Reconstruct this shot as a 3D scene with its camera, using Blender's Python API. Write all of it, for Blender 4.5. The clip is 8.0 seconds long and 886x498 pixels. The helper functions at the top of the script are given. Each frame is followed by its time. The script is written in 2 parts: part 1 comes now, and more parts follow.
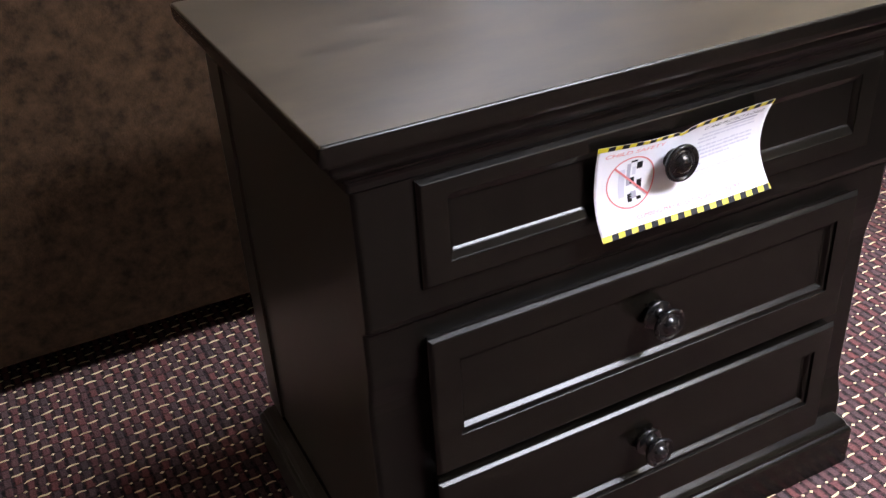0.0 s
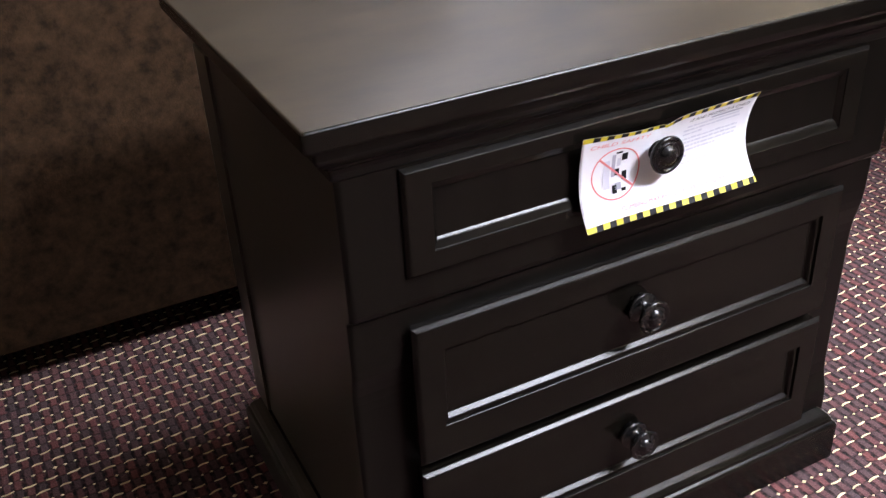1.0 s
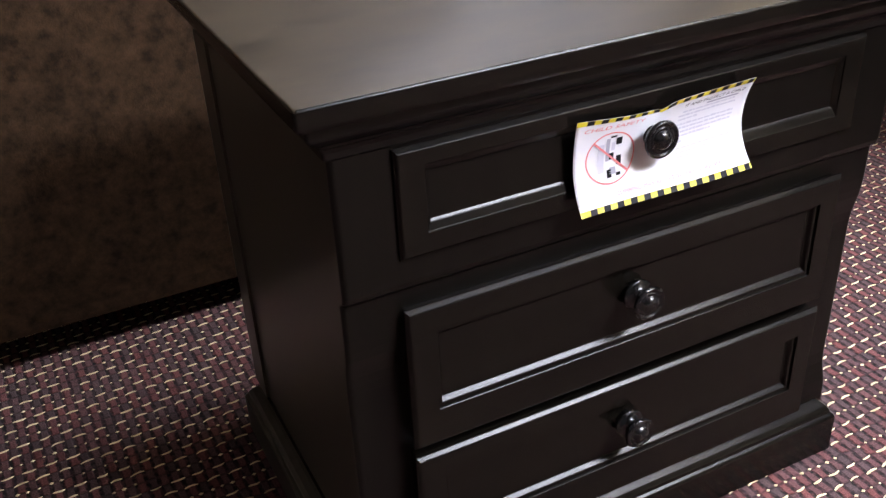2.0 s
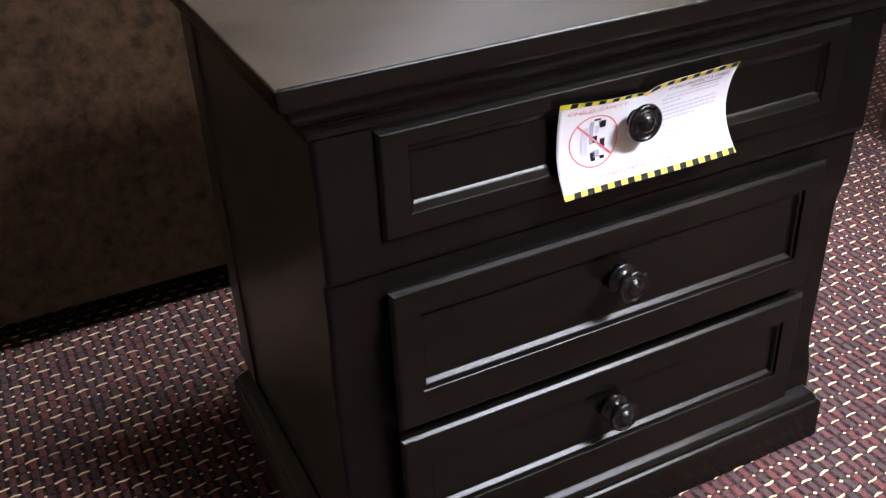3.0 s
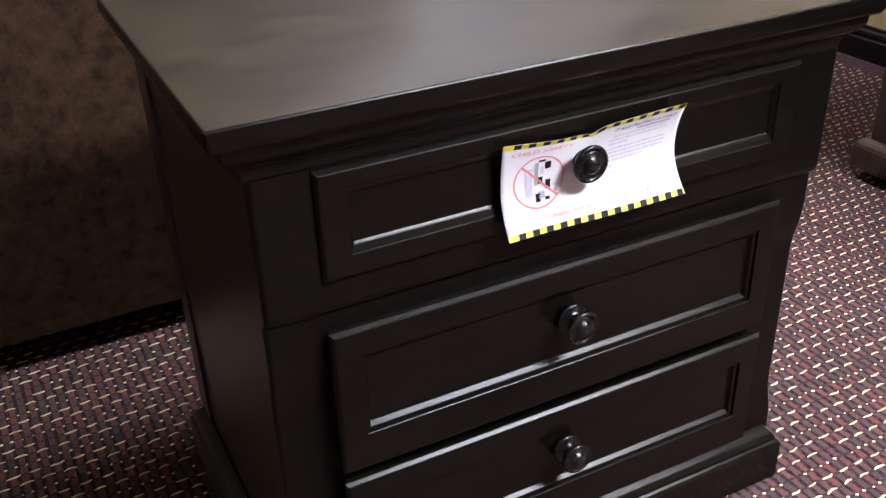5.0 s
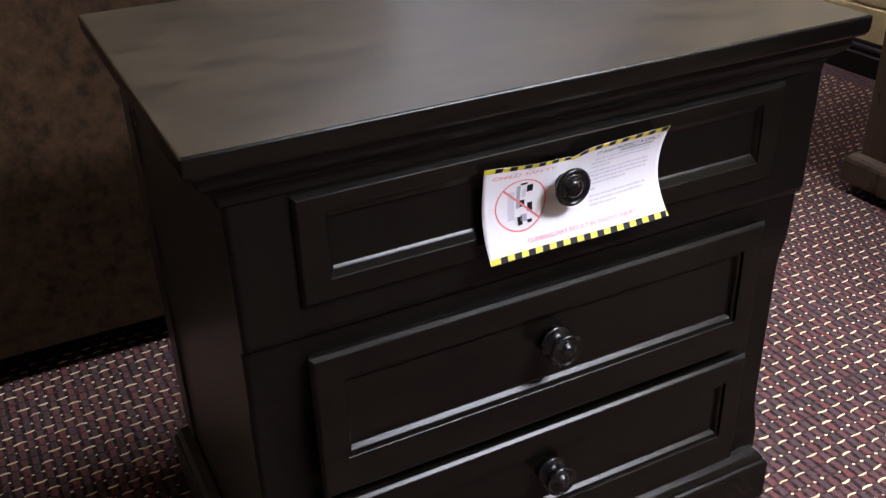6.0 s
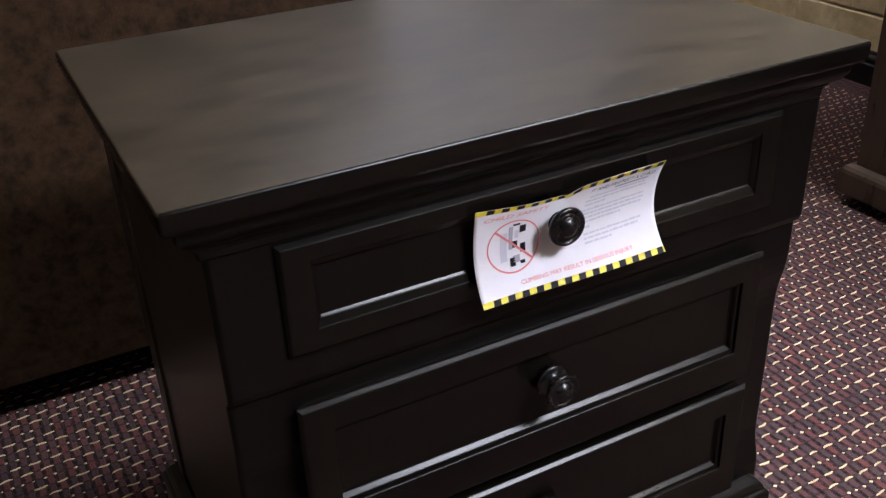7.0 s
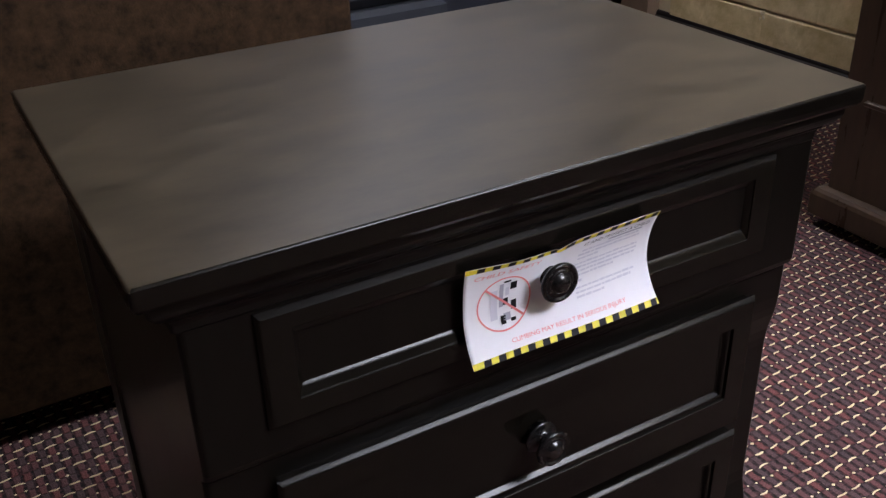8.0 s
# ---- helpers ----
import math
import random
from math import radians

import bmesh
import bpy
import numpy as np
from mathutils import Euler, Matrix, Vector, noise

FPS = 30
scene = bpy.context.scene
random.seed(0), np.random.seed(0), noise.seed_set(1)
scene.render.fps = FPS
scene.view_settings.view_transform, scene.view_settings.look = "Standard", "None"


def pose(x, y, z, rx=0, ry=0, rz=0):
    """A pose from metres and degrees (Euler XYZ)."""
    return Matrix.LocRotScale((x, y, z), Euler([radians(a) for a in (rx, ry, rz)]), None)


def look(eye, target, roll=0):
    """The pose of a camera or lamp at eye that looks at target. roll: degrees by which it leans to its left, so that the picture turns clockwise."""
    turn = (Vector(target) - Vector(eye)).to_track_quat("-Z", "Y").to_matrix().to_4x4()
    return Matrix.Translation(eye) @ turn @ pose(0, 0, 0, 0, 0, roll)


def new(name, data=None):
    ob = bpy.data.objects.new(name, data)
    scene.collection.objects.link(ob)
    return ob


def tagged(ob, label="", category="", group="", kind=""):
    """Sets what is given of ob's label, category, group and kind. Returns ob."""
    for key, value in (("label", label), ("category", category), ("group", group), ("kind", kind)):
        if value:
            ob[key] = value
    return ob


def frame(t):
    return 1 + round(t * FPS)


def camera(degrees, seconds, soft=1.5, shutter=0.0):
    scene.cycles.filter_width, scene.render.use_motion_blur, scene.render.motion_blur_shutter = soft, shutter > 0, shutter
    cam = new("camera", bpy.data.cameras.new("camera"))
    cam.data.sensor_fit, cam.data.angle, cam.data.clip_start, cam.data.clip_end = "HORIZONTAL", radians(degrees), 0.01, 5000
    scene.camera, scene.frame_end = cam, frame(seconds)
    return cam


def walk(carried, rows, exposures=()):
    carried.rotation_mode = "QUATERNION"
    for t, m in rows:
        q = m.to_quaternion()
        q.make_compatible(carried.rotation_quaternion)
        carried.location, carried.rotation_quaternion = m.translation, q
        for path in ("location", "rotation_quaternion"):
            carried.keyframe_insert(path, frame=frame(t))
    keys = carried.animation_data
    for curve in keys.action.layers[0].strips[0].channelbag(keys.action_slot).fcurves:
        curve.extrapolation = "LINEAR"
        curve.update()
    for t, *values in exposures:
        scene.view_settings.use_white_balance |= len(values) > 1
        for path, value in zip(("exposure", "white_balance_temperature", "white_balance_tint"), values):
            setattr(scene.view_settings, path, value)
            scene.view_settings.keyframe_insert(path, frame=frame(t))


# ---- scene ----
cam = camera(49.6, 8.0, soft=1.4)
PATH = [
    (0, (-0.202, -0.658, 0.959), (0.535, 0.897, -0.059), -3.8),
    (0.5, (-0.199, -0.661, 0.955), (0.552, 0.888, -0.063), -3.4),
    (1, (-0.197, -0.666, 0.95), (0.552, 0.884, -0.068), -3.2),
    (1.5, (-0.193, -0.674, 0.942), (0.541, 0.887, -0.07), -3.2),
    (3, (-0.182, -0.696, 0.927), (0.551, 0.857, -0.098), -2.9),
    (3.5, (-0.173, -0.699, 0.926), (0.564, 0.847, -0.106), -2.8),
    (4, (-0.16, -0.7, 0.928), (0.588, 0.852, -0.088), -2.5),
    (4.5, (-0.146, -0.702, 0.93), (0.61, 0.86, -0.064), -2.3),
    (6, (-0.116, -0.697, 0.942), (0.659, 0.873, -0.024), -1.9),
    (6.5, (-0.105, -0.681, 0.952), (0.676, 0.882, -0.02), -2.4),
    (7, (-0.093, -0.66, 0.963), (0.694, 0.904, -0.003), -2.6),
    (7.5, (-0.084, -0.634, 0.975), (0.715, 0.928, 0.014), -2.5),
    (8, (-0.084, -0.594, 0.984), (0.779, 0.931, 0.021), -1.7),
]
walk(cam, [(t, look(eye, target, roll)) for t, eye, target, roll in PATH],
     exposures=[(0, 0.05), (4.5, 0.05), (6.0, -0.36), (6.5, -0.56), (7.0, -0.68), (8.0, -0.88)])

# ---- light ----
world = bpy.data.worlds.new("showroom_air")
scene.world = world
world.use_nodes = True
world.node_tree.nodes["Background"].inputs[0].default_value = (0.9, 0.88, 1.0, 1)
world.node_tree.nodes["Background"].inputs[1].default_value = 0.02
# Behind, far, west and wall strengths are for added fill lights
LAMP_FRONT, FILL_BEHIND, LAMP_ABOVE, FILL_FAR, FILL_WEST = 104.0, 6.0, 140.0, 8.0, 7.0
FILL_WALL = 25.0
LAMP_TINT = (0.895, 0.916, 1.075, 1)

# ---- materials ----


def mat(name, color, rough=0.5, metal=0.0, spec=0.5):
    m = bpy.data.materials.new(name)
    m.use_nodes = True
    b = m.node_tree.nodes["Principled BSDF"]
    b.inputs["Base Color"].default_value = (*color, 1)
    b.inputs["Roughness"].default_value = rough
    b.inputs["Metallic"].default_value = metal
    b.inputs["Specular IOR Level"].default_value = spec
    return m


def nodes_of(m):
    nt = m.node_tree
    return nt, nt.nodes["Principled BSDF"], nt.nodes.new, nt.links.new


def ramp(new_node, stops):
    r = new_node("ShaderNodeValToRGB")
    els = r.color_ramp.elements
    while len(els) < len(stops):
        els.new(0.5)
    for e, (p, c) in zip(els, stops):
        e.position = p
        e.color = (*c, 1)
    return r


def mottled(name, dark, light, rough, scale=(6, 6, 6), fine=180, bump=0.15, rough_var=0.12, spec=0.5, lo=0.35, hi=0.68, dist=0.0006, detail=7):
    """A surface whose colour drifts between two tones, with fine relief and uneven gloss."""
    m = mat(name, dark, rough, spec=spec)
    nt, b, nn, ln = nodes_of(m)
    co = nn("ShaderNodeTexCoord")
    mp = nn("ShaderNodeMapping")
    mp.inputs["Scale"].default_value = scale
    ln(co.outputs["Object"], mp.inputs[0])
    n1 = nn("ShaderNodeTexNoise")
    n1.inputs["Scale"].default_value = 1.0
    n1.inputs["Detail"].default_value = detail
    n1.inputs["Roughness"].default_value = 0.62
    ln(mp.outputs[0], n1.inputs["Vector"])
    r = ramp(nn, [(lo, dark), (hi, light)])
    ln(n1.outputs[0], r.inputs[0])
    ln(r.outputs[0], b.inputs["Base Color"])
    n2 = nn("ShaderNodeTexNoise")
    n2.inputs["Scale"].default_value = fine
    n2.inputs["Detail"].default_value = 4
    ln(co.outputs["Object"], n2.inputs["Vector"])
    mr = nn("ShaderNodeMapRange")
    mr.inputs[1].default_value, mr.inputs[2].default_value = 0.3, 0.7
    mr.inputs[3].default_value, mr.inputs[4].default_value = rough - rough_var, rough + rough_var
    ln(n1.outputs[0], mr.inputs[0])
    ln(mr.outputs[0], b.inputs["Roughness"])
    bp = nn("ShaderNodeBump")
    bp.inputs["Strength"].default_value = bump
    bp.inputs["Distance"].default_value = dist
    ln(n2.outputs[0], bp.inputs["Height"])
    ln(bp.outputs[0], b.inputs["Normal"])
    return m


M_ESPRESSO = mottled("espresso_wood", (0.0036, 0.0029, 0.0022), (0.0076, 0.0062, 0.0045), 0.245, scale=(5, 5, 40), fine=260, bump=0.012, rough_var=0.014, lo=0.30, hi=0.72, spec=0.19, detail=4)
# Carcass front and crown: same stain, darkened to put their shade into the colour
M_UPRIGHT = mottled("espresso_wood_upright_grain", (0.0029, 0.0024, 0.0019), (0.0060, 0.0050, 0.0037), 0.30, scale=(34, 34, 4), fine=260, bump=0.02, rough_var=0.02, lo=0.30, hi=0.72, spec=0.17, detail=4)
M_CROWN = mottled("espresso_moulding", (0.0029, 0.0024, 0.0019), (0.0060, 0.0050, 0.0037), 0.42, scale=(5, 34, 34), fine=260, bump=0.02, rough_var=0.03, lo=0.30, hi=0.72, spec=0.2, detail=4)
# Same espresso stain, paler: light on the side faces put into the colour
M_LIT_SIDE = mottled("espresso_lit_side", (0.0320, 0.0295, 0.0210), (0.0640, 0.0595, 0.0430), 0.34, scale=(30, 30, 4), fine=240, bump=0.03, rough_var=0.02, lo=0.30, hi=0.72, spec=0.5)
# Same stain again, paler to carry the light that the top reflects
M_LIT_TOP = mottled("espresso_lit_top", (0.0225, 0.0170, 0.0098), (0.0590, 0.0450, 0.0270), 0.36, scale=(12, 26, 20), fine=220, bump=0.035, rough_var=0.022, spec=0.41, lo=0.33, hi=0.71)
M_KNOB = mottled("dark_bronze", (0.005, 0.005, 0.005), (0.010, 0.009, 0.009), 0.26, scale=(60, 60, 60), fine=300, bump=0.01, rough_var=0.05)
M_HIDE = mottled("brown_suede", (0.014, 0.0082, 0.0045), (0.064, 0.0358, 0.0185), 0.65, scale=(42, 42, 42), fine=320, bump=0.5, dist=0.001, spec=0.12, lo=0.31, hi=0.72)
M_CAB = mottled("walnut_stain", (0.050, 0.031, 0.019), (0.090, 0.057, 0.035), 0.32, scale=(16, 16, 2.5), fine=200, bump=0.15)
M_BASE = mottled("dark_baseboard", (0.007, 0.005, 0.005), (0.015, 0.010, 0.009), 0.5, scale=(9, 9, 40), fine=200, spec=0.2)
M_BLOCK = mottled("cream_painted_block", (0.54, 0.41, 0.19), (0.80, 0.65, 0.37), 0.5, scale=(16, 16, 16), fine=70, bump=0.9, dist=0.003)
M_MORTAR = mottled("cream_painted_mortar", (0.60, 0.49, 0.31), (0.68, 0.57, 0.38), 0.6, scale=(14, 14, 14), fine=260, bump=0.5, dist=0.001)
M_PLASTER = mottled("cream_plaster", (0.36, 0.34, 0.30), (0.44, 0.41, 0.37), 0.7, scale=(3, 3, 3), fine=90, bump=0.3)
M_CEIL = mottled("ceiling_tile_white", (0.62, 0.60, 0.56), (0.72, 0.70, 0.66), 0.85, scale=(7, 7, 7), fine=120, bump=0.6, dist=0.002)
M_CASING = mottled("tan_casing", (0.17, 0.115, 0.075), (0.23, 0.16, 0.105), 0.5, scale=(12, 12, 3))
M_NAVY = mottled("navy_fabric", (0.008, 0.009, 0.016), (0.016, 0.018, 0.030), 0.8, scale=(14, 14, 14), fine=400, bump=0.5)
M_GREY = mottled("slate_fabric", (0.018, 0.021, 0.028), (0.028, 0.032, 0.040), 0.8, scale=(14, 14, 14), fine=400, bump=0.5)
M_BLACKWOOD = mottled("black_wood", (0.006, 0.005, 0.005), (0.012, 0.010, 0.009), 0.5, scale=(8, 8, 30))
M_PAPER = mottled("white_paper", (0.83, 0.83, 0.87), (0.88, 0.88, 0.91), 0.55, scale=(12, 12, 12), fine=500, bump=0.08, rough_var=0.04)
M_YELLOW = mat("yellow_ink", (0.72, 0.62, 0.03), 0.5)
M_INK = mat("black_ink", (0.008, 0.008, 0.010), 0.6, spec=0.2)
M_RED = mat("red_ink", (0.80, 0.24, 0.25), 0.5)
M_GREYINK = mat("grey_ink", (0.42, 0.42, 0.50), 0.55)
M_PALEINK = mat("pale_ink", (0.66, 0.66, 0.74), 0.55)
M_METAL = mat("white_enamel", (0.75, 0.75, 0.74), 0.4)
M_STITCH = mottled("cream_yarn", (0.68, 0.54, 0.30), (0.87, 0.74, 0.46), 0.9, scale=(60, 60, 60), fine=900, bump=0.4)


def glow(strength):
    m = mat("lit_diffuser", (0.9, 0.9, 0.9), 0.5)
    b = m.node_tree.nodes["Principled BSDF"]
    b.inputs["Emission Color"].default_value = LAMP_TINT
    b.inputs["Emission Strength"].default_value = strength
    return m


PX, PY = 0.02994, 0.0632         # repeat of the carpet's weave
ROW_X, ROW_A = 0.01014, 0.0061  # one long stitch of it
CARPET_TURN = 0.97               # degrees by which the weave lies askew


def carpet_material():
    """Loop carpet: maroon and plum tufts between dark lines."""
    m = mat("plum_loop_carpet", (0.06, 0.03, 0.035), 0.95, spec=0.1)
    nt, b, nn, ln = nodes_of(m)

    def math_node(op, a, c=None):
        n = nn("ShaderNodeMath")
        n.operation = op
        for i, v in enumerate((a, c)):
            if v is None:
                continue
            if isinstance(v, (int, float)):
                n.inputs[i].default_value = v
            else:
                ln(v, n.inputs[i])
        return n.outputs[0]

    co = nn("ShaderNodeTexCoord")
    wob = nn("ShaderNodeTexNoise")
    wob.inputs["Scale"].default_value = 90
    ln(co.outputs["Object"], wob.inputs["Vector"])
    sub = nn("ShaderNodeVectorMath")
    sub.operation = "MULTIPLY_ADD"
    ln(wob.outputs["Color"], sub.inputs[0])
    sub.inputs[1].default_value = (0.005, 0.005, 0)
    ln(co.outputs["Object"], sub.inputs[2])
    sep = nn("ShaderNodeSeparateXYZ")
    ln(sub.outputs[0], sep.inputs[0])
    x = math_node("SUBTRACT", sep.outputs[0], ROW_X + 0.0025)
    y = math_node("SUBTRACT", sep.outputs[1], ROW_A + 0.0025)
    u = math_node("DIVIDE", x, PX / 2)
    v = math_node("DIVIDE", y, PY / 3)
    # dark lines that run away from the front, between the columns of tufts
    fu = math_node("ABSOLUTE", math_node("SUBTRACT", math_node("FRACT", u), 0.5))
    line = nn("ShaderNodeMapRange")
    line.inputs[1].default_value, line.inputs[2].default_value = 0.13, 0.27
    line.inputs[3].default_value, line.inputs[4].default_value = 1.0, 0.0
    ln(fu, line.inputs[0])
    fv = math_node("ABSOLUTE", math_node("SUBTRACT", math_node("FRACT", v), 0.5))
    line2 = nn("ShaderNodeMapRange")
    line2.inputs[1].default_value, line2.inputs[2].default_value = 0.34, 0.5
    line2.inputs[3].default_value, line2.inputs[4].default_value = 0.0, 0.85
    ln(fv, line2.inputs[0])
    cell = nn("ShaderNodeCombineXYZ")
    ln(math_node("FLOOR", math_node("ADD", u, 0.5)), cell.inputs[0])
    ln(math_node("FLOOR", v), cell.inputs[1])
    wn = nn("ShaderNodeTexWhiteNoise")
    ln(cell.outputs[0], wn.inputs["Vector"])
    # maroon loops lie under the arched stitches, grey-plum ones between them
    odd = math_node("GREATER_THAN", math_node("FLOORED_MODULO", math_node("FLOOR", math_node("ADD", u, 0.5)), 2.0), 0.5)
    row = math_node("FLOORED_MODULO", math_node("FLOOR", v), 3.0)
    low_rows = math_node("LESS_THAN", row, 1.5)
    under_arch = math_node("MULTIPLY", odd, low_rows)
    under_dash = math_node("MULTIPLY", math_node("SUBTRACT", 1.0, odd), math_node("GREATER_THAN", row, 1.5))
    kind_of_loop = math_node("ADD", math_node("MULTIPLY", math_node("ADD", under_arch, under_dash), 0.42), math_node("MULTIPLY", wn.outputs[0], 0.58))
    tuft = ramp(nn, [(0.0, (0.080, 0.056, 0.057)), (0.40, (0.105, 0.062, 0.064)), (0.68, (0.148, 0.063, 0.062)), (1.0, (0.172, 0.063, 0.058))])
    ln(kind_of_loop, tuft.inputs[0])
    fine = nn("ShaderNodeTexNoise")
    fine.inputs["Scale"].default_value = 420
    fine.inputs["Detail"].default_value = 3
    ln(co.outputs["Object"], fine.inputs["Vector"])
    big = nn("ShaderNodeTexNoise")
    big.inputs["Scale"].default_value = 3
    big.inputs["Detail"].default_value = 4
    ln(co.outputs["Object"], big.inputs["Vector"])
    blot = nn("ShaderNodeTexNoise")
    blot.inputs["Scale"].default_value = 130
    blot.inputs["Detail"].default_value = 3
    ln(co.outputs["Object"], blot.inputs["Vector"])
    gap = nn("ShaderNodeMapRange")
    gap.inputs[1].default_value, gap.inputs[2].default_value = 0.36, 0.60
    gap.inputs[3].default_value, gap.inputs[4].default_value = 0.45, 1.0
    ln(blot.outputs[0], gap.inputs[0])
    dark = math_node("MULTIPLY", math_node("MAXIMUM", line.outputs[0], line2.outputs[0]), gap.outputs[0])
    mix = nn("ShaderNodeMixRGB")
    ln(dark, mix.inputs[0])
    ln(tuft.outputs[0], mix.inputs[1])
    mix.inputs[2].default_value = (0.018, 0.015, 0.015, 1)
    grain = nn("ShaderNodeMapRange")
    grain.inputs[1].default_value, grain.inputs[2].default_value = 0.25, 0.75
    grain.inputs[3].default_value, grain.inputs[4].default_value = 0.45, 1.55
    ln(math_node("ADD", math_node("MULTIPLY", fine.outputs[0], 0.75), math_node("MULTIPLY", big.outputs[0], 0.25)), grain.inputs[0])
    mul = nn("ShaderNodeMixRGB")
    mul.blend_type = "MULTIPLY"
    mul.inputs[0].default_value = 1.0
    ln(mix.outputs[0], mul.inputs[1])
    ln(grain.outputs[0], mul.inputs[2])
    ln(mul.outputs[0], b.inputs["Base Color"])
    bp = nn("ShaderNodeBump")
    bp.inputs["Strength"].default_value = 0.9
    bp.inputs["Distance"].default_value = 0.002
    ln(math_node("SUBTRACT", fine.outputs[0], math_node("MULTIPLY", dark, 1.2)), bp.inputs["Height"])
    ln(bp.outputs[0], b.inputs["Normal"])
    return m


M_CARPET = carpet_material()

# ---- mesh helpers ----


def mesh_of(name, bm, material, smooth=False):
    bmesh.ops.recalc_face_normals(bm, faces=bm.faces)
    me = bpy.data.meshes.new(name)
    bm.to_mesh(me)
    bm.free()
    me.materials.append(material)
    if smooth:
        me.polygons.foreach_set("use_smooth", [True] * len(me.polygons))
    return me


def part(name, bm, material, parent=None, label="", smooth=False):
    ob = new(name, mesh_of(name, bm, material, smooth))
    if parent is not None:
        ob.parent = parent
    return tagged(ob, label)


def loft(loops, bm=None, cap=True):
    """A skin over a row of closed loops with equal numbers of corners."""
    bm = bm or bmesh.new()
    rings = [[bm.verts.new(p) for p in loop] for loop in loops]
    n = len(rings[0])
    for a, c in zip(rings, rings[1:]):
        for i in range(n):
            bm.faces.new((a[i], a[(i + 1) % n], c[(i + 1) % n], c[i]))
    if cap:
        bm.faces.new(rings[0])
        bm.faces.new(rings[-1][::-1])
    return bm


def flat_loop(x0, x1, y0, y1, z):
    return [(x0, y0, z), (x1, y0, z), (x1, y1, z), (x0, y1, z)]


def front_loop(x0, x1, z0, z1, y):
    return [(x0, y, z0), (x1, y, z0), (x1, y, z1), (x0, y, z1)]


def box(x0, x1, y0, y1, z0, z1, r=0.002, bm=None):
    """A block with eased edges."""
    return loft([flat_loop(x0 + r, x1 - r, y0 + r, y1 - r, z0), flat_loop(x0, x1, y0, y1, z0 + r),
                 flat_loop(x0, x1, y0, y1, z1 - r), flat_loop(x0 + r, x1 - r, y0 + r, y1 - r, z1)], bm)


def eased_loop(x0, x1, y0, y1, z, c):
    """A rectangle whose corners are rounded in three steps."""
    pts = []
    for cx, cy, a in ((x1 - c, y1 - c, 0), (x0 + c, y1 - c, 90), (x0 + c, y0 + c, 180), (x1 - c, y0 + c, 270)):
        for k in range(4):
            t = radians(a + 30 * k)
            pts.append((cx + c * math.cos(t), cy + c * math.sin(t), z))
    return pts


def slab(x0, x1, y0, y1, steps, bm=None, corner=0.003):
    """Stacked outlines, each set in by an inset at a height."""
    return loft([eased_loop(x0 + i, x1 - i, y0 + i, y1 - i, z, corner) for i, z in steps], bm)


def turned(profile, n=28, bm=None):
    """A turned piece along -y from rows of (radius, y)."""
    return loft([[(r * math.cos(a), y, r * math.sin(a)) for a in (2 * math.pi * k / n for k in range(n))] for r, y in profile], bm)


def empty(name, at=(0, 0, 0)):
    ob = new(name)
    ob.location = at
    return ob


# ---- room ----
X_WALL, Y_END, Z_CEIL = 2.192, 1.88, 2.7
bm = bmesh.new()
bmesh.ops.create_grid(bm, x_segments=8, y_segments=8, size=9.5)
floor = part("floor", bm, M_CARPET)
floor.rotation_euler = (0, 0, radians(CARPET_TURN))
tagged(floor, "plum and maroon loop carpet with cream stitches", "floor", kind="structure")


def shell(name, x0, x1, y0, y1, z0, z1, material, label, category):
    return tagged(part(name, box(x0, x1, y0, y1, z0, z1, 0.001), material), label, category, kind="structure")


# Unseen ceiling and plaster walls, added and spaced to set the bounced light
ceiling = shell("ceiling", -6.1, 9.1, -7.6, 9.1, Z_CEIL, Z_CEIL + 0.1, M_CEIL, "white tiled ceiling out of view, added to close the room", "ceiling")
shell("wall_west", -6.1, -6.0, -7.6, 9.1, 0, Z_CEIL - 0.002, M_PLASTER, "cream plastered wall out of view, added to close the room", "wall")
shell("wall_south", -5.998, 9.1, -7.6, -7.5, 0, Z_CEIL - 0.002, M_PLASTER, "cream plastered wall out of view, added to close the room", "wall")
shell("wall_north", -5.998, 9.1, 9.0, 9.1, 0, Z_CEIL - 0.002, M_PLASTER, "cream plastered wall out of view, added to close the room", "wall")
shell("wall_far_east", 9.0, 9.1, -7.498, 8.998, 0, Z_CEIL - 0.002, M_PLASTER, "cream plastered wall out of view, added to close the room", "wall")
wall_east = shell("wall_east", X_WALL + 0.004, X_WALL + 0.19, -7.498, Y_END, 0, Z_CEIL - 0.002, M_MORTAR, "cream painted concrete block wall", "wall")


def board_profile(y0, y1):
    prof = [(0.0, 0.0), (-0.022, 0.0), (-0.022, 0.058), (-0.016, 0.062), (-0.016, 0.070), (-0.019, 0.074), (-0.017, 0.080),
            (-0.010, 0.086), (-0.010, 0.092), (-0.006, 0.098), (0.0, 0.100)]
    return loft([[(X_WALL + 0.003 + dx, y, z) for dx, z in prof] for y in (y0, y1)])


tagged(part("baseboard", board_profile(-7.49, Y_END - 0.001), M_BASE), "dark stained moulded baseboard along the block wall", "baseboard", kind="structure")
tagged(part("trim", box(X_WALL - 0.045, X_WALL + 0.23, Y_END + 0.002, Y_END + 0.14, 0, Z_CEIL - 0.004, 0.004), M_CASING),
       "tan painted casing at the end of the block wall", "trim", kind="structure")

# ---- nightstand ----
night = tagged(empty("nightstand", (0.36, 0.22, 0.0)), "dark espresso wooden nightstand with three drawers on carpet", "nightstand")
night_inv = Matrix.Translation((-0.36, -0.22, 0.0))


def night_part(name, bm, material, label="", parent=None, smooth=False):
    bm.transform(night_inv)
    return part(name, bm, material, parent or night, label, smooth)


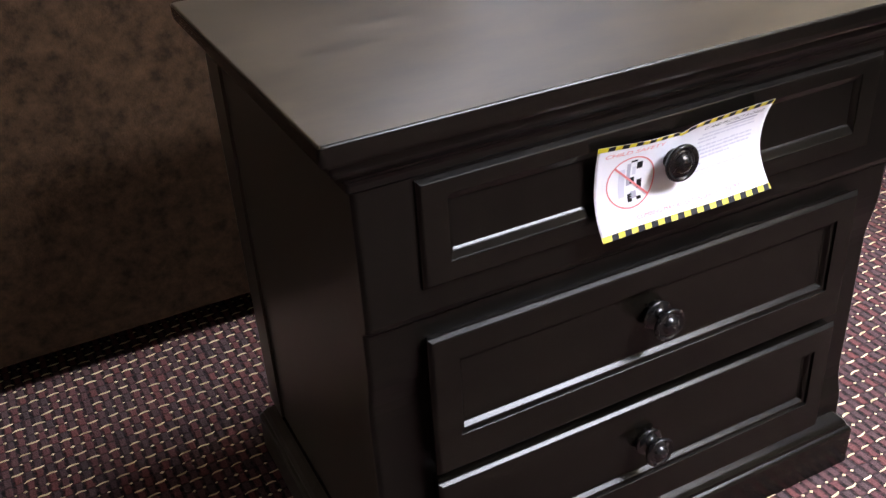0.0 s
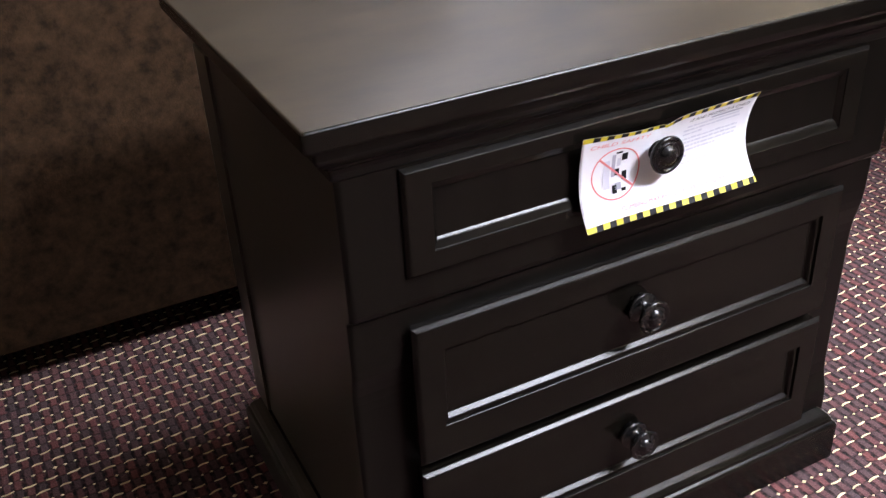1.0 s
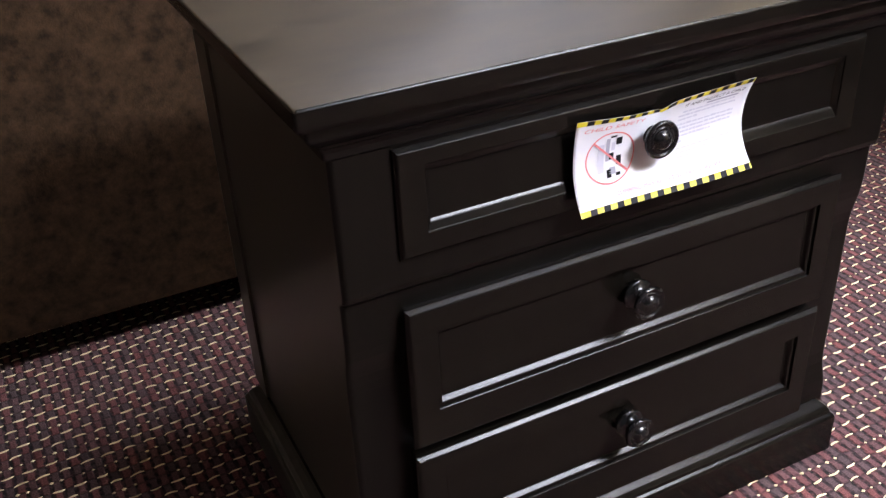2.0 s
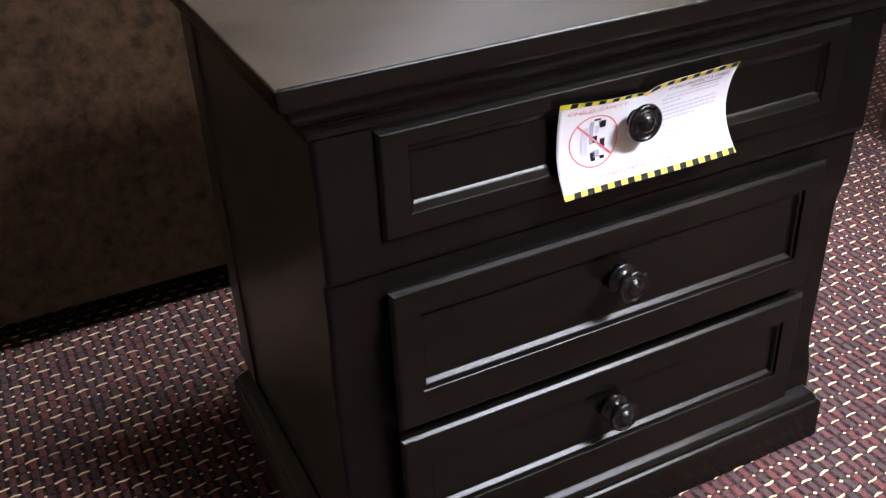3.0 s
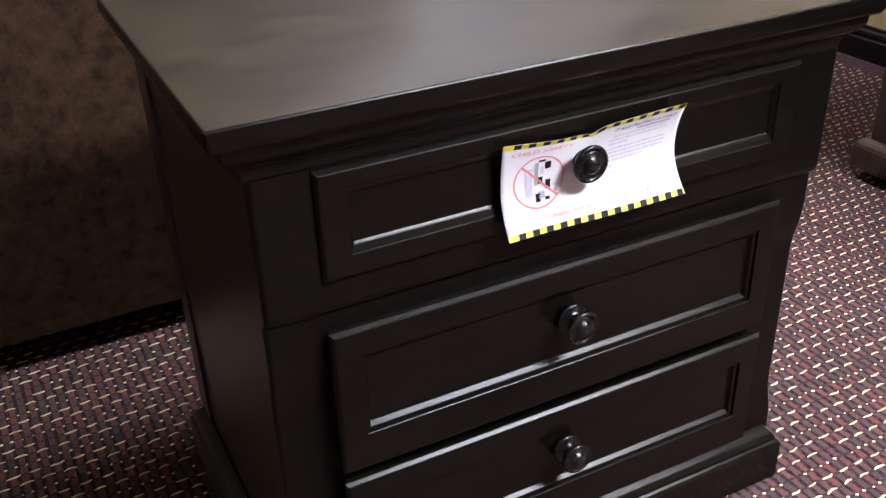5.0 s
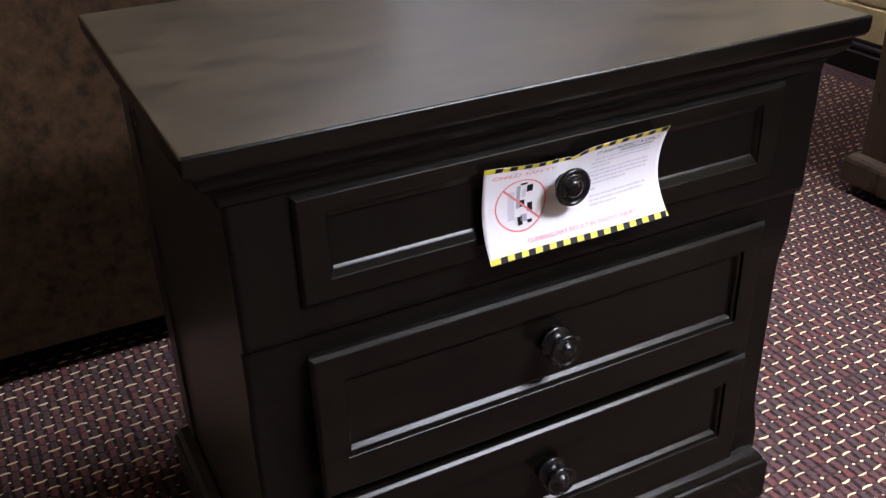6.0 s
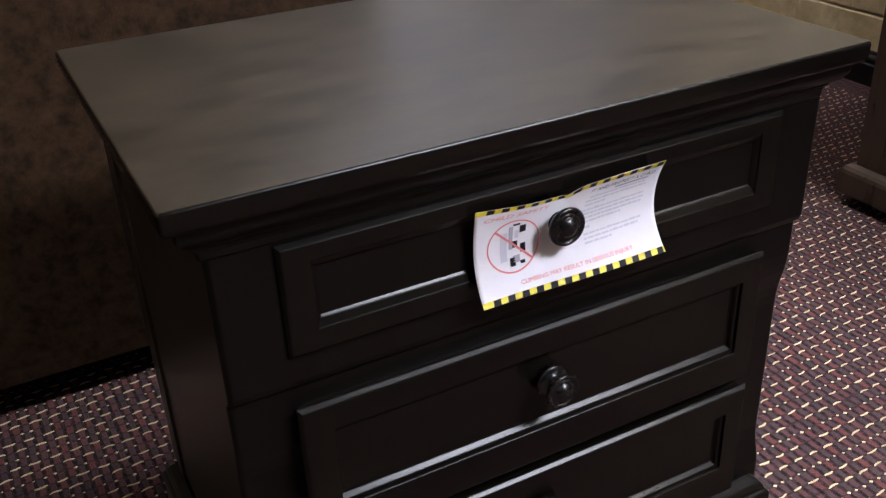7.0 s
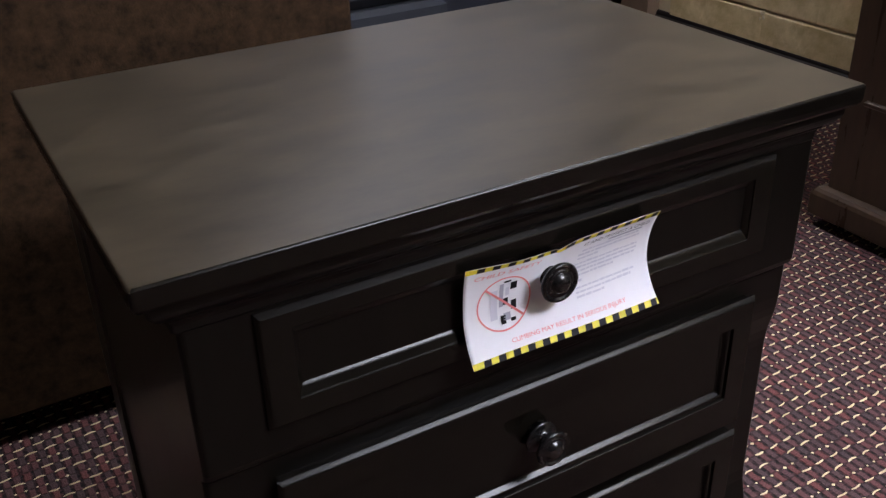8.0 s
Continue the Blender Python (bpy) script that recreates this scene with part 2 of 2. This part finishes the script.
TOP = 0.664
top = night_part("top", slab(0.0, 0.72, -0.025, 0.447, [(0.007, TOP - 0.0225), (0.003, TOP - 0.0215), (0.0008, TOP - 0.018), (0.0, TOP - 0.013)]
                                    + [(0.0031 * (1 - math.cos(radians(a))), TOP - 0.0031 * (1 - math.sin(radians(a)))) for a in range(0, 91, 15)], corner=0.004), M_ESPRESSO, "grey-brown upper face with its reflected light put into the colour")
top.data.materials.append(M_LIT_TOP)
# Upper face and side edges take the tone with light painted in
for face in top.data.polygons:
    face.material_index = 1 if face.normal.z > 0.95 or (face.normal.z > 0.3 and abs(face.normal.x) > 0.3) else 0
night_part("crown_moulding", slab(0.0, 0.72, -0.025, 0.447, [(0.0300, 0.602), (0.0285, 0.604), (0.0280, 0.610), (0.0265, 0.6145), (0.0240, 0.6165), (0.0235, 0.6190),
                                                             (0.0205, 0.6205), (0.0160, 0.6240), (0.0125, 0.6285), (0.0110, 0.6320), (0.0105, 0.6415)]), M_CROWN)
CARCASS = [(0.0165, 0.060), (0.0165, 0.096), (0.0180, 0.108), (0.0215, 0.121), (0.0243, 0.134), (0.0255, 0.150), (0.0255, 0.340), (0.0250, 0.350), (0.0235, 0.362), (0.0210, 0.374), (0.0185, 0.385), (0.0170, 0.396), (0.0160, 0.410), (0.0158, 0.450),
           (0.0130, 0.4535), (0.0085, 0.4570), (0.0065, 0.4630), (0.0065, 0.603)]
CORNER = [(0.006 * (1 - math.sin(radians(a))), 0.006 * (1 - math.cos(radians(a)))) for a in range(0, 91, 18)]


def carcass_loop(y, z, x0=0.0325, x1=0.6965, back=0.440):
    """The body's outline with rounded front corners."""
    return ([(x0 + a, y + b, z) for a, b in CORNER][::-1] + [(x1 - a, y + b, z) for a, b in CORNER]
            + [(x1, back, z), (x0, back, z)])


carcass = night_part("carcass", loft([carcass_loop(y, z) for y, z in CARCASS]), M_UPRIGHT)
carcass.data.materials.append(M_LIT_SIDE)
# Fall of light in the tones: pale copy on the sides, dark in front
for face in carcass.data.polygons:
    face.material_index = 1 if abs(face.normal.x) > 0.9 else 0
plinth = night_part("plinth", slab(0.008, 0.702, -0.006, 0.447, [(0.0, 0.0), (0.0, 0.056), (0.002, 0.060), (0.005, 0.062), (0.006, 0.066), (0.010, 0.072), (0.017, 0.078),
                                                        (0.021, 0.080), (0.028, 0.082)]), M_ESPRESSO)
plinth.data.materials.append(M_LIT_SIDE)
# Plinth ends get the paler tone as painted light
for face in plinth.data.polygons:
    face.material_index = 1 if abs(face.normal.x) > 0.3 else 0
# Posts share the light painted into the sides
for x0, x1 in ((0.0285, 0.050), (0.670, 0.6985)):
    night_part("rear_post", box(x0, x1, 0.392, 0.4425, 0.079, 0.602, 0.003), M_LIT_SIDE)


# section of the moulding round a drawer's panel: inset across, inset up, depth
BROAD_MOULDING = ((-0.0036, -0.0076, 0.0), (-0.0034, -0.0070, 0.0008), (-0.0033, -0.0064, 0.0012), (0.0002, 0.0002, 0.0042),
                  (0.0010, 0.0012, 0.0049), (0.0032, 0.0046, 0.0080), (0.0042, 0.0056, 0.0086), (0.0058, 0.0070, 0.0086))
STEPPED_MOULDING = ((-0.0036, -0.0042, 0.0), (-0.0034, -0.0036, 0.0006), (-0.0032, -0.0032, 0.0030), (0.0006, 0.0006, 0.0034),
                    (0.0014, 0.0014, 0.0040), (0.0034, 0.0048, 0.0080), (0.0044, 0.0058, 0.0086), (0.0060, 0.0075, 0.0086))


def drawer_front(z0, z1, p0, p1, section):
    """An overlay drawer front with eased rim, flat frame, moulding and recessed panel."""
    x0, x1, q0, q1 = 0.089, 0.639, 0.121, 0.606
    loops = [front_loop(x0 + i, x1 - i, z0 + i, z1 - i, y) for i, y in ((0.004, 0.040), (0.004, 0.0064), (0.0, 0.0062), (0.0, 0.0050), (0.0005, 0.0040), (0.0032, 0.0007), (0.0044, 0.0))]
    loops += [front_loop(q0 + ix, q1 - ix, p0 + iz, p1 - iz, y) for ix, iz, y in section]
    return loft(loops)


KNOB = [(0.0005, 0.0), (0.0145, 0.0), (0.0145, -0.0045), (0.0172, -0.0062), (0.0182, -0.0080), (0.0178, -0.0096), (0.0160, -0.0104), (0.0135, -0.0112),
        (0.0098, -0.0135), (0.0086, -0.0165), (0.0086, -0.0195), (0.0110, -0.0222), (0.0150, -0.0240), (0.0185, -0.0258), (0.0195, -0.0282), (0.0187, -0.0303),
        (0.0170, -0.0311), (0.0157, -0.0306), (0.0149, -0.0292), (0.0139, -0.0291), (0.0131, -0.0303), (0.0118, -0.0307), (0.0108, -0.0299), (0.0102, -0.0306),
        (0.0088, -0.0330), (0.0064, -0.0348), (0.0032, -0.0358), (0.0004, -0.0360)]
for z0, z1, p0, p1, kz, section in ((0.489, 0.599, 0.5200, 0.573, 0.553, BROAD_MOULDING), (0.264, 0.4340, 0.3125, 0.400, 0.366, STEPPED_MOULDING), (0.086, 0.2515, 0.1385, 0.215, 0.188, STEPPED_MOULDING)):
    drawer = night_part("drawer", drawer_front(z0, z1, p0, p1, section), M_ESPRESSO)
    bm = turned(KNOB)
    bm.transform(Matrix.Translation((0.357, 0.0086, kz)))
    night_part("knob", bm, M_KNOB, "black turned knob", drawer, smooth=True)

# ---- safety tag on the upper knob ----
tag = tagged(empty("warning_tag", (0.368, -0.002, 0.541)), "white paper safety tag with striped borders hung on a knob", "tag")
TX0, TX1, TZ0, TZ1 = 0.268, 0.471, 0.4945, 0.5885


def sheet(u, v, lift=0.0):
    """A place on the curled tag: u across, v up, both 0 to 1."""
    s = 2 * v - 1
    mid = math.exp(-((u - 0.47) / (0.15 if u < 0.47 else 0.05)) ** 2)
    drop = 0.0100 * u / 0.47 if u < 0.47 else 0.0085 * math.exp(-((u - 0.47) / 0.05) ** 2) + 0.003 * (1 - u) / 0.53
    curl = (0.0055 + 0.0075 * u) * s * s if s > 0 else (0.0165 + 0.006 * u) * s * s
    if s > 0:
        curl *= 1 - 0.75 * mid
    z = TZ0 + (TZ1 - TZ0) * v + (0.004 * (u - 0.5)) * 1.0 - drop * max(s, 0) ** 2
    ripple = 0.0008 * math.sin(7 * u + 2 * v)
    return Vector((TX0 + (TX1 - TX0) * u, -0.0035 - curl + ripple - lift, z))


def sheet_patch(u0, u1, v0, v1, nu, nv, lift, bm=None, back=0.0, skew=0.0):
    bm = bm or bmesh.new()
    grid = [[bm.verts.new(sheet(u0 + (u1 - u0) * i / nu + skew * j / nv, v0 + (v1 - v0) * j / nv, lift)) for i in range(nu + 1)] for j in range(nv + 1)]
    for j in range(nv):
        for i in range(nu):
            bm.faces.new((grid[j][i], grid[j][i + 1], grid[j + 1][i + 1], grid[j + 1][i]))
    return bm


def tag_part(name, bm, material, parent=None, smooth=True):
    bm.transform(Matrix.Translation((-0.368, 0.002, -0.541)))
    return part(name, bm, material, parent or tag, smooth=smooth)


paper = tag_part("paper", sheet_patch(0, 1, 0, 1, 48, 28, 0.0), M_PAPER)
thick = paper.modifiers.new("thickness", "SOLIDIFY")
thick.thickness, thick.offset = 0.0003, 0.0
for v0, v1 in ((0.0, 0.050), (0.945, 1.0)):
    tag_part("border", sheet_patch(0.0, 1.0, v0, v1, 48, 3, 0.0004), M_YELLOW)
    for k in range(13):
        u = 0.052 + 0.0752 * k
        tag_part("stripe", sheet_patch(u, min(u + 0.038, 0.988), v0, v1, 3, 3, 0.0006, skew=0.005), M_INK)

bm = bmesh.new()
CU, CV, RU, RV = 0.203, 0.510, 0.137, 0.290
for k in range(56):
    a, c = 2 * math.pi * k / 56, 2 * math.pi * (k + 1) / 56
    bm.faces.new([bm.verts.new(sheet(CU + RU * f * math.cos(t), CV + RV * f * math.sin(t), 0.0006)) for t, f in ((a, 1), (c, 1), (c, 0.945), (a, 0.945))])
for k in range(16):
    t0, t1 = -0.97 + 1.94 * k / 16, -0.97 + 1.94 * (k + 1) / 16
    pts = [(CU + RU * t * 0.72 + d * 0.0035, CV - RV * t * 0.70 + d * 0.008) for t, d in ((t0, 1), (t1, 1), (t1, -1), (t0, -1))]
    bm.faces.new([bm.verts.new(sheet(u, v, 0.0010)) for u, v in pts])
tag_part("prohibition_ring", bm, M_RED)
for u0, u1, v0, v1, ink in ((0.133, 0.168, 0.352, 0.668, M_PALEINK), (0.178, 0.198, 0.464, 0.724, M_GREYINK), (0.233, 0.265, 0.631, 0.715, M_INK), (0.183, 0.223, 0.473, 0.547, M_INK),
                            (0.198, 0.233, 0.315, 0.389, M_GREYINK), (0.238, 0.265, 0.408, 0.501, M_INK), (0.183, 0.208, 0.287, 0.371, M_INK), (0.233, 0.258, 0.291, 0.324, M_INK),
                            (0.198, 0.233, 0.729, 0.752, M_INK), (0.208, 0.228, 0.575, 0.668, M_PALEINK)):
    tag_part("pictogram_block", sheet_patch(u0, u1, v0, v1, 2, 4, 0.0008), ink)


def printed(text, u0, v0, width, height, ink, shear=0.0):
    """Lettering laid on the curled tag."""
    cu = bpy.data.curves.new("lettering", "FONT")
    cu.body, cu.size, cu.shear, cu.resolution_u = text, 1.0, shear, 2
    ob = new("lettering", cu)
    dg = bpy.context.evaluated_depsgraph_get()
    me = bpy.data.meshes.new_from_object(ob.evaluated_get(dg))
    bpy.data.objects.remove(ob)
    lo = min(p.co.x for p in me.vertices)
    hi = max(p.co.x for p in me.vertices)
    for p in me.vertices:
        p.co = sheet(u0 + width * (p.co.x - lo) / (hi - lo), v0 + height * p.co.y / 0.7, 0.0012) - Vector((0.368, -0.002, 0.541))
    me.materials.clear()
    me.materials.append(ink)
    made = new("lettering", me)
    made.parent = tag
    return made


printed("CHILD SAFETY", 0.045, 0.855, 0.34, 0.045, M_RED, 0.2)
printed("CLIMBING MAY RESULT IN SERIOUS INJURY", 0.215, 0.108, 0.615, 0.038, M_RED)
printed("IT AND PROTECT A CHILD", 0.60, 0.868, 0.36, 0.040, M_INK, 0.2)
tag_part("text_bar", sheet_patch(0.74, 0.93, 0.828, 0.846, 10, 1, 0.0006), M_GREYINK)
words = random.Random(9)
for v, u0, u1 in ((0.79, 0.60, 0.92), (0.745, 0.58, 0.93), (0.70, 0.58, 0.70), (0.64, 0.57, 0.93), (0.595, 0.57, 0.93), (0.55, 0.57, 0.92), (0.505, 0.57, 0.80),
                  (0.44, 0.58, 0.62), (0.37, 0.58, 0.92), (0.325, 0.58, 0.90), (0.28, 0.58, 0.74)):
    bm = bmesh.new()
    u = u0
    while u < u1 - 0.012:
        step = min(words.uniform(0.018, 0.055), u1 - u)
        sheet_patch(u, u + step - 0.0045, v, v + words.uniform(0.017, 0.024), 4, 1, 0.0006, bm)
        u += step
    tag_part("text_bar", bm, M_PALEINK)

# ---- low cabinet behind the nightstand, its back turned to it ----
low = tagged(empty("low_cabinet", (-0.43, 1.0, 0.0)), "low cabinet with a mottled dark brown suede-like back panel", "cabinet")


def low_part(name, bm, material, label=""):
    bm.transform(Matrix.Translation((0.43, -1.0, 0)))
    return part(name, bm, material, low, label)


low_part("back_panel", loft([front_loop(-1.40 + i, 0.537 - i, 0.055 + i, 0.96 - i, y) for i, y in ((0.004, 0.772), (0.0012, 0.7735), (0.0, 0.777), (0.0, 0.790), (0.001, 0.792))]), M_HIDE)
low_part("body", box(-1.397, 0.534, 0.7925, 1.25, 0.058, 0.957, 0.003), M_CAB)
for x in (-1.33, 0.47):
    for y in (0.85, 1.19):
        low_part("foot", box(x - 0.03, x + 0.03, y - 0.03, y + 0.03, 0.0, 0.0595, 0.002), M_BLACKWOOD)

# ---- brown cabinet by the block wall ----
cab = tagged(empty("cabinet", (1.80, 0.20, 0.0)), "brown stained wooden cabinet with a rounded plinth", "cabinet")


def cab_part(name, bm, material=None, label=""):
    bm.transform(Matrix.Translation((-1.80, -0.20, 0)))
    return part(name, bm, material or M_CAB, cab, label)


# Unseen height and forward run, sized to shade carpet and block wall reflections
cab_part("body", box(1.552, 2.06, -1.16, 0.612, 0.070, 1.50, 0.004))
cab_part("plinth", slab(1.528, 2.06, -1.19, 0.638, [(0.006, 0.022), (0.001, 0.026), (0.0, 0.032), (0.0, 0.072), (0.003, 0.080), (0.009, 0.086), (0.018, 0.089), (0.022, 0.090)]))
cab_part("top", slab(1.528, 2.07, -1.19, 0.632, [(0.010, 1.501), (0.002, 1.505), (0.0, 1.510), (0.0, 1.522), (0.004, 1.528)]))
cab_part("ledge", box(1.543, 1.556, -1.14, 0.560, 0.288, 0.300, 0.003))
for x, y in ((1.62, 0.55), (1.98, 0.55), (1.62, -1.11), (1.98, -1.11)):
    cab_part("foot", box(x - 0.03, x + 0.03, y - 0.03, y + 0.03, 0.0, 0.0235, 0.003), M_BLACKWOOD)


# ---- dark furniture at the far end ----
def armchair(name, at, material, label, w=0.50, turn=0):
    """A plain upholstered chair: base, cushion, back and arms on short feet."""
    ch = tagged(empty(name, at), label, "chair")
    ch.rotation_euler = (0, 0, radians(turn))
    h = w / 2
    part("base", box(-h, h, -0.30, 0.30, 0.08, 0.30, 0.015), material, ch)
    part("cushion", box(-h + 0.07, h - 0.07, -0.29, 0.20, 0.302, 0.42, 0.03), material, ch)
    part("backrest", box(-h, h, 0.20, 0.32, 0.302, 0.82, 0.03), material, ch)
    for x in (-h, h - 0.066):
        part("armrest", box(x, x + 0.066, -0.30, 0.196, 0.302, 0.56, 0.02), material, ch)
    for x in (-h + 0.05, h - 0.05):
        for y in (-0.25, 0.25):
            part("leg", loft([flat_loop(x - r, x + r, y - r, y + r, z) for r, z in ((0.014, 0.0), (0.022, 0.079))]), M_BLACKWOOD, ch)
    return ch


armchair("armchair", (1.02, 2.05, 0), M_GREY, "slate grey upholstered chair on the carpet", 0.52)
armchair("armchair", (1.57, 2.20, 0), M_NAVY, "dark navy upholstered chair on the carpet", 0.54)
# Made-up bookcase standing in for the dark opening past the wall's end
book = tagged(empty("bookcase", (2.05, 2.55, 0)), "black wooden bookcase made up to fill the dark opening", "bookcase")
for x0, x1 in ((-0.12, -0.10), (0.55, 0.57)):
    part("side", box(x0, x1, -0.35, 0.35, 0.0, 1.5, 0.002), M_BLACKWOOD, book)
part("back", box(-0.098, 0.548, 0.33, 0.349, 0.0, 1.498, 0.001), M_BLACKWOOD, book)
for z in (0.06, 0.42, 0.78, 1.14, 1.46):
    part("shelf", box(-0.099, 0.549, -0.34, 0.329, z, z + 0.022, 0.001), M_BLACKWOOD, book)


# ---- ceiling lamps ----
def troffer(at, strength, w=0.58, d=1.18):
    lamp = tagged(empty("assumed_ceiling_light", at), "white ceiling light out of view, assumed, with a lit diffuser", "ceiling light", "ceiling lights")
    part("frame", loft([flat_loop(-w / 2 - 0.03, w / 2 + 0.03, -d / 2 - 0.03, d / 2 + 0.03, z) for z in (-0.001, -0.012)], None), M_METAL, lamp)
    part("diffuser", box(-w / 2, w / 2, -d / 2, d / 2, -0.022, -0.0125, 0.003), glow(strength), lamp)
    return lamp


troffer((1.56, -1.80, Z_CEIL), LAMP_FRONT, 1.18, 0.58)
# Fill added far to the west, to lift the nightstand's left side
troffer((-5.20, 0.95, Z_CEIL), FILL_WEST, 0.58, 1.18)
# Added to brighten the block wall; no lamp is known there
troffer((1.30, 2.35, Z_CEIL), FILL_WALL, 0.58, 0.58)
# Weak fill added for the front and the tag, not a known lamp
troffer((1.80, -3.60, Z_CEIL), FILL_BEHIND, 0.58, 1.18)
troffer((1.64, 0.12, Z_CEIL), LAMP_ABOVE, 0.40, 0.60)
# Grid of panels added to give the tabletop its broad bright reflection
for x in (2.4, 3.9, 5.4, 6.9):
    for y in (3.4, 4.9, 6.4, 7.9):
        troffer((x, y, Z_CEIL), FILL_FAR, 0.58, 0.58)

# ---- cream stitches of the carpet ----
rng = random.Random(4)
verts, faces = [], []


def stitch(x, y, length, width, height, tilt, arc):
    n = 4
    base = len(verts)
    bend = rng.uniform(-0.0007, 0.0003)
    for i in range(n + 1):
        t = i / n - 0.5
        cx, cy = x + length * t, y + tilt * t * length + bend * math.sin(6.28 * t) + arc * (0.5 - 4 * t * t)
        w = width * (0.55 if i in (0, n) else 1.0) / 2
        h = height * (0.25 if i in (0, n) else 1.0)
        verts.extend(((cx, cy - w, 0.0002), (cx, cy, h), (cx, cy + w, 0.0002)))
    for i in range(n):
        a = base + 3 * i
        faces.extend(((a, a + 3, a + 4, a + 1), (a + 1, a + 4, a + 5, a + 2)))


def dot(x, y, r, height):
    base = len(verts)
    verts.extend(((x - r, y, 0.0002), (x, y - r * 0.8, 0.0002), (x + r, y, 0.0002), (x, y + r * 0.8, 0.0002), (x, y, height)))
    faces.extend(((base, base + 1, base + 4), (base + 1, base + 2, base + 4), (base + 2, base + 3, base + 4), (base + 3, base, base + 4)))


def weave(x_lo, x_hi, y_lo, y_hi):
    for j in range(math.floor((y_lo - ROW_A) / PY), math.ceil((y_hi - ROW_A) / PY)):
        for i in range(math.ceil((x_lo - ROW_X) / PX), math.floor((x_hi - ROW_X) / PX)):
            x, y = ROW_X + PX * i, ROW_A + PY * j
            for dx, dy, thick, arc in ((0.0, 0.0, 0.0036, -0.0010), (-0.0147, -0.0208, 0.0034, 0.0016)):
                k = rng.uniform(0.8, 1.1)
                if rng.random() > 0.03:
                    stitch(x + dx + rng.gauss(0, 0.0006), y + dy + rng.gauss(0, 0.0006), 0.0184 * k, thick * rng.uniform(0.75, 1.15), 0.0018, rng.gauss(0.08, 0.06), arc + rng.gauss(0, 0.0003))
            for dx in (-0.0075, 0.0075):
                if rng.random() > 0.12:
                    dot(x + dx + rng.gauss(0, 0.0008), y - 0.0425 + rng.gauss(0, 0.0008), 0.0034 * rng.uniform(0.65, 1.15), 0.0016)


weave(-2.2, 2.15, -1.8, 3.1)
me = bpy.data.meshes.new("cream_stitches")
me.from_pydata(verts, [], faces)
me.materials.append(M_STITCH)
stitches = new("cream_stitches", me)
stitches.parent = floor
tagged(stitches, "short cream yarn stitches in rows", kind="stuff")

# ---- blocks of the east wall ----
def block_mesh(length):
    g = 0.0028
    h, l = 0.2 / 2 - g, length / 2
    loops = [[(x, s * l, q * (h - i)) for s, q in ((-1, -1), (1, -1), (1, 1), (-1, 1))] for i, x in ((0.0, 0.003), (0.0, -0.0030), (0.0015, -0.0058), (0.0045, -0.0075))]
    return mesh_of("block", loft(loops), M_BLOCK)


full = block_mesh(0.4)
for row in range(6):
    y = 1.616 + (0.2 if row % 2 else 0.0)
    while y > -1.6:
        y0, y1 = y - 0.2, min(y + 0.2, Y_END - 0.002)
        ob = new("block", full if y1 - y0 > 0.399 else block_mesh(y1 - y0))
        ob.location = (X_WALL + 0.0035, (y0 + y1) / 2, 0.1 + 0.2 * row - 0.006)
        ob.parent = wall_east
        y -= 0.4

# crumbs of mortar left proud where a joint meets the course
for y, z, ry, rz, seed in ((1.417, 0.189, 0.0075, 0.0085, 1.3), (1.412, 0.176, 0.0055, 0.0100, 4.1), (1.424, 0.169, 0.0040, 0.0045, 7.7)):
    bm = bmesh.new()
    bmesh.ops.create_icosphere(bm, subdivisions=3, radius=1.0)
    for p in bm.verts:
        q = p.co.copy()
        p.co = Vector((q.x * 0.0035, q.y * ry, q.z * rz)) * (1 + 0.55 * noise.noise(q * 1.6 + Vector((seed, 0, 0))) + 0.3 * noise.noise(q * 4.0 + Vector((0, seed, 0))))
    crumb = part("mortar_lump", bm, M_MORTAR, wall_east, smooth=True)
    crumb.location = (X_WALL - 0.003, y, z)
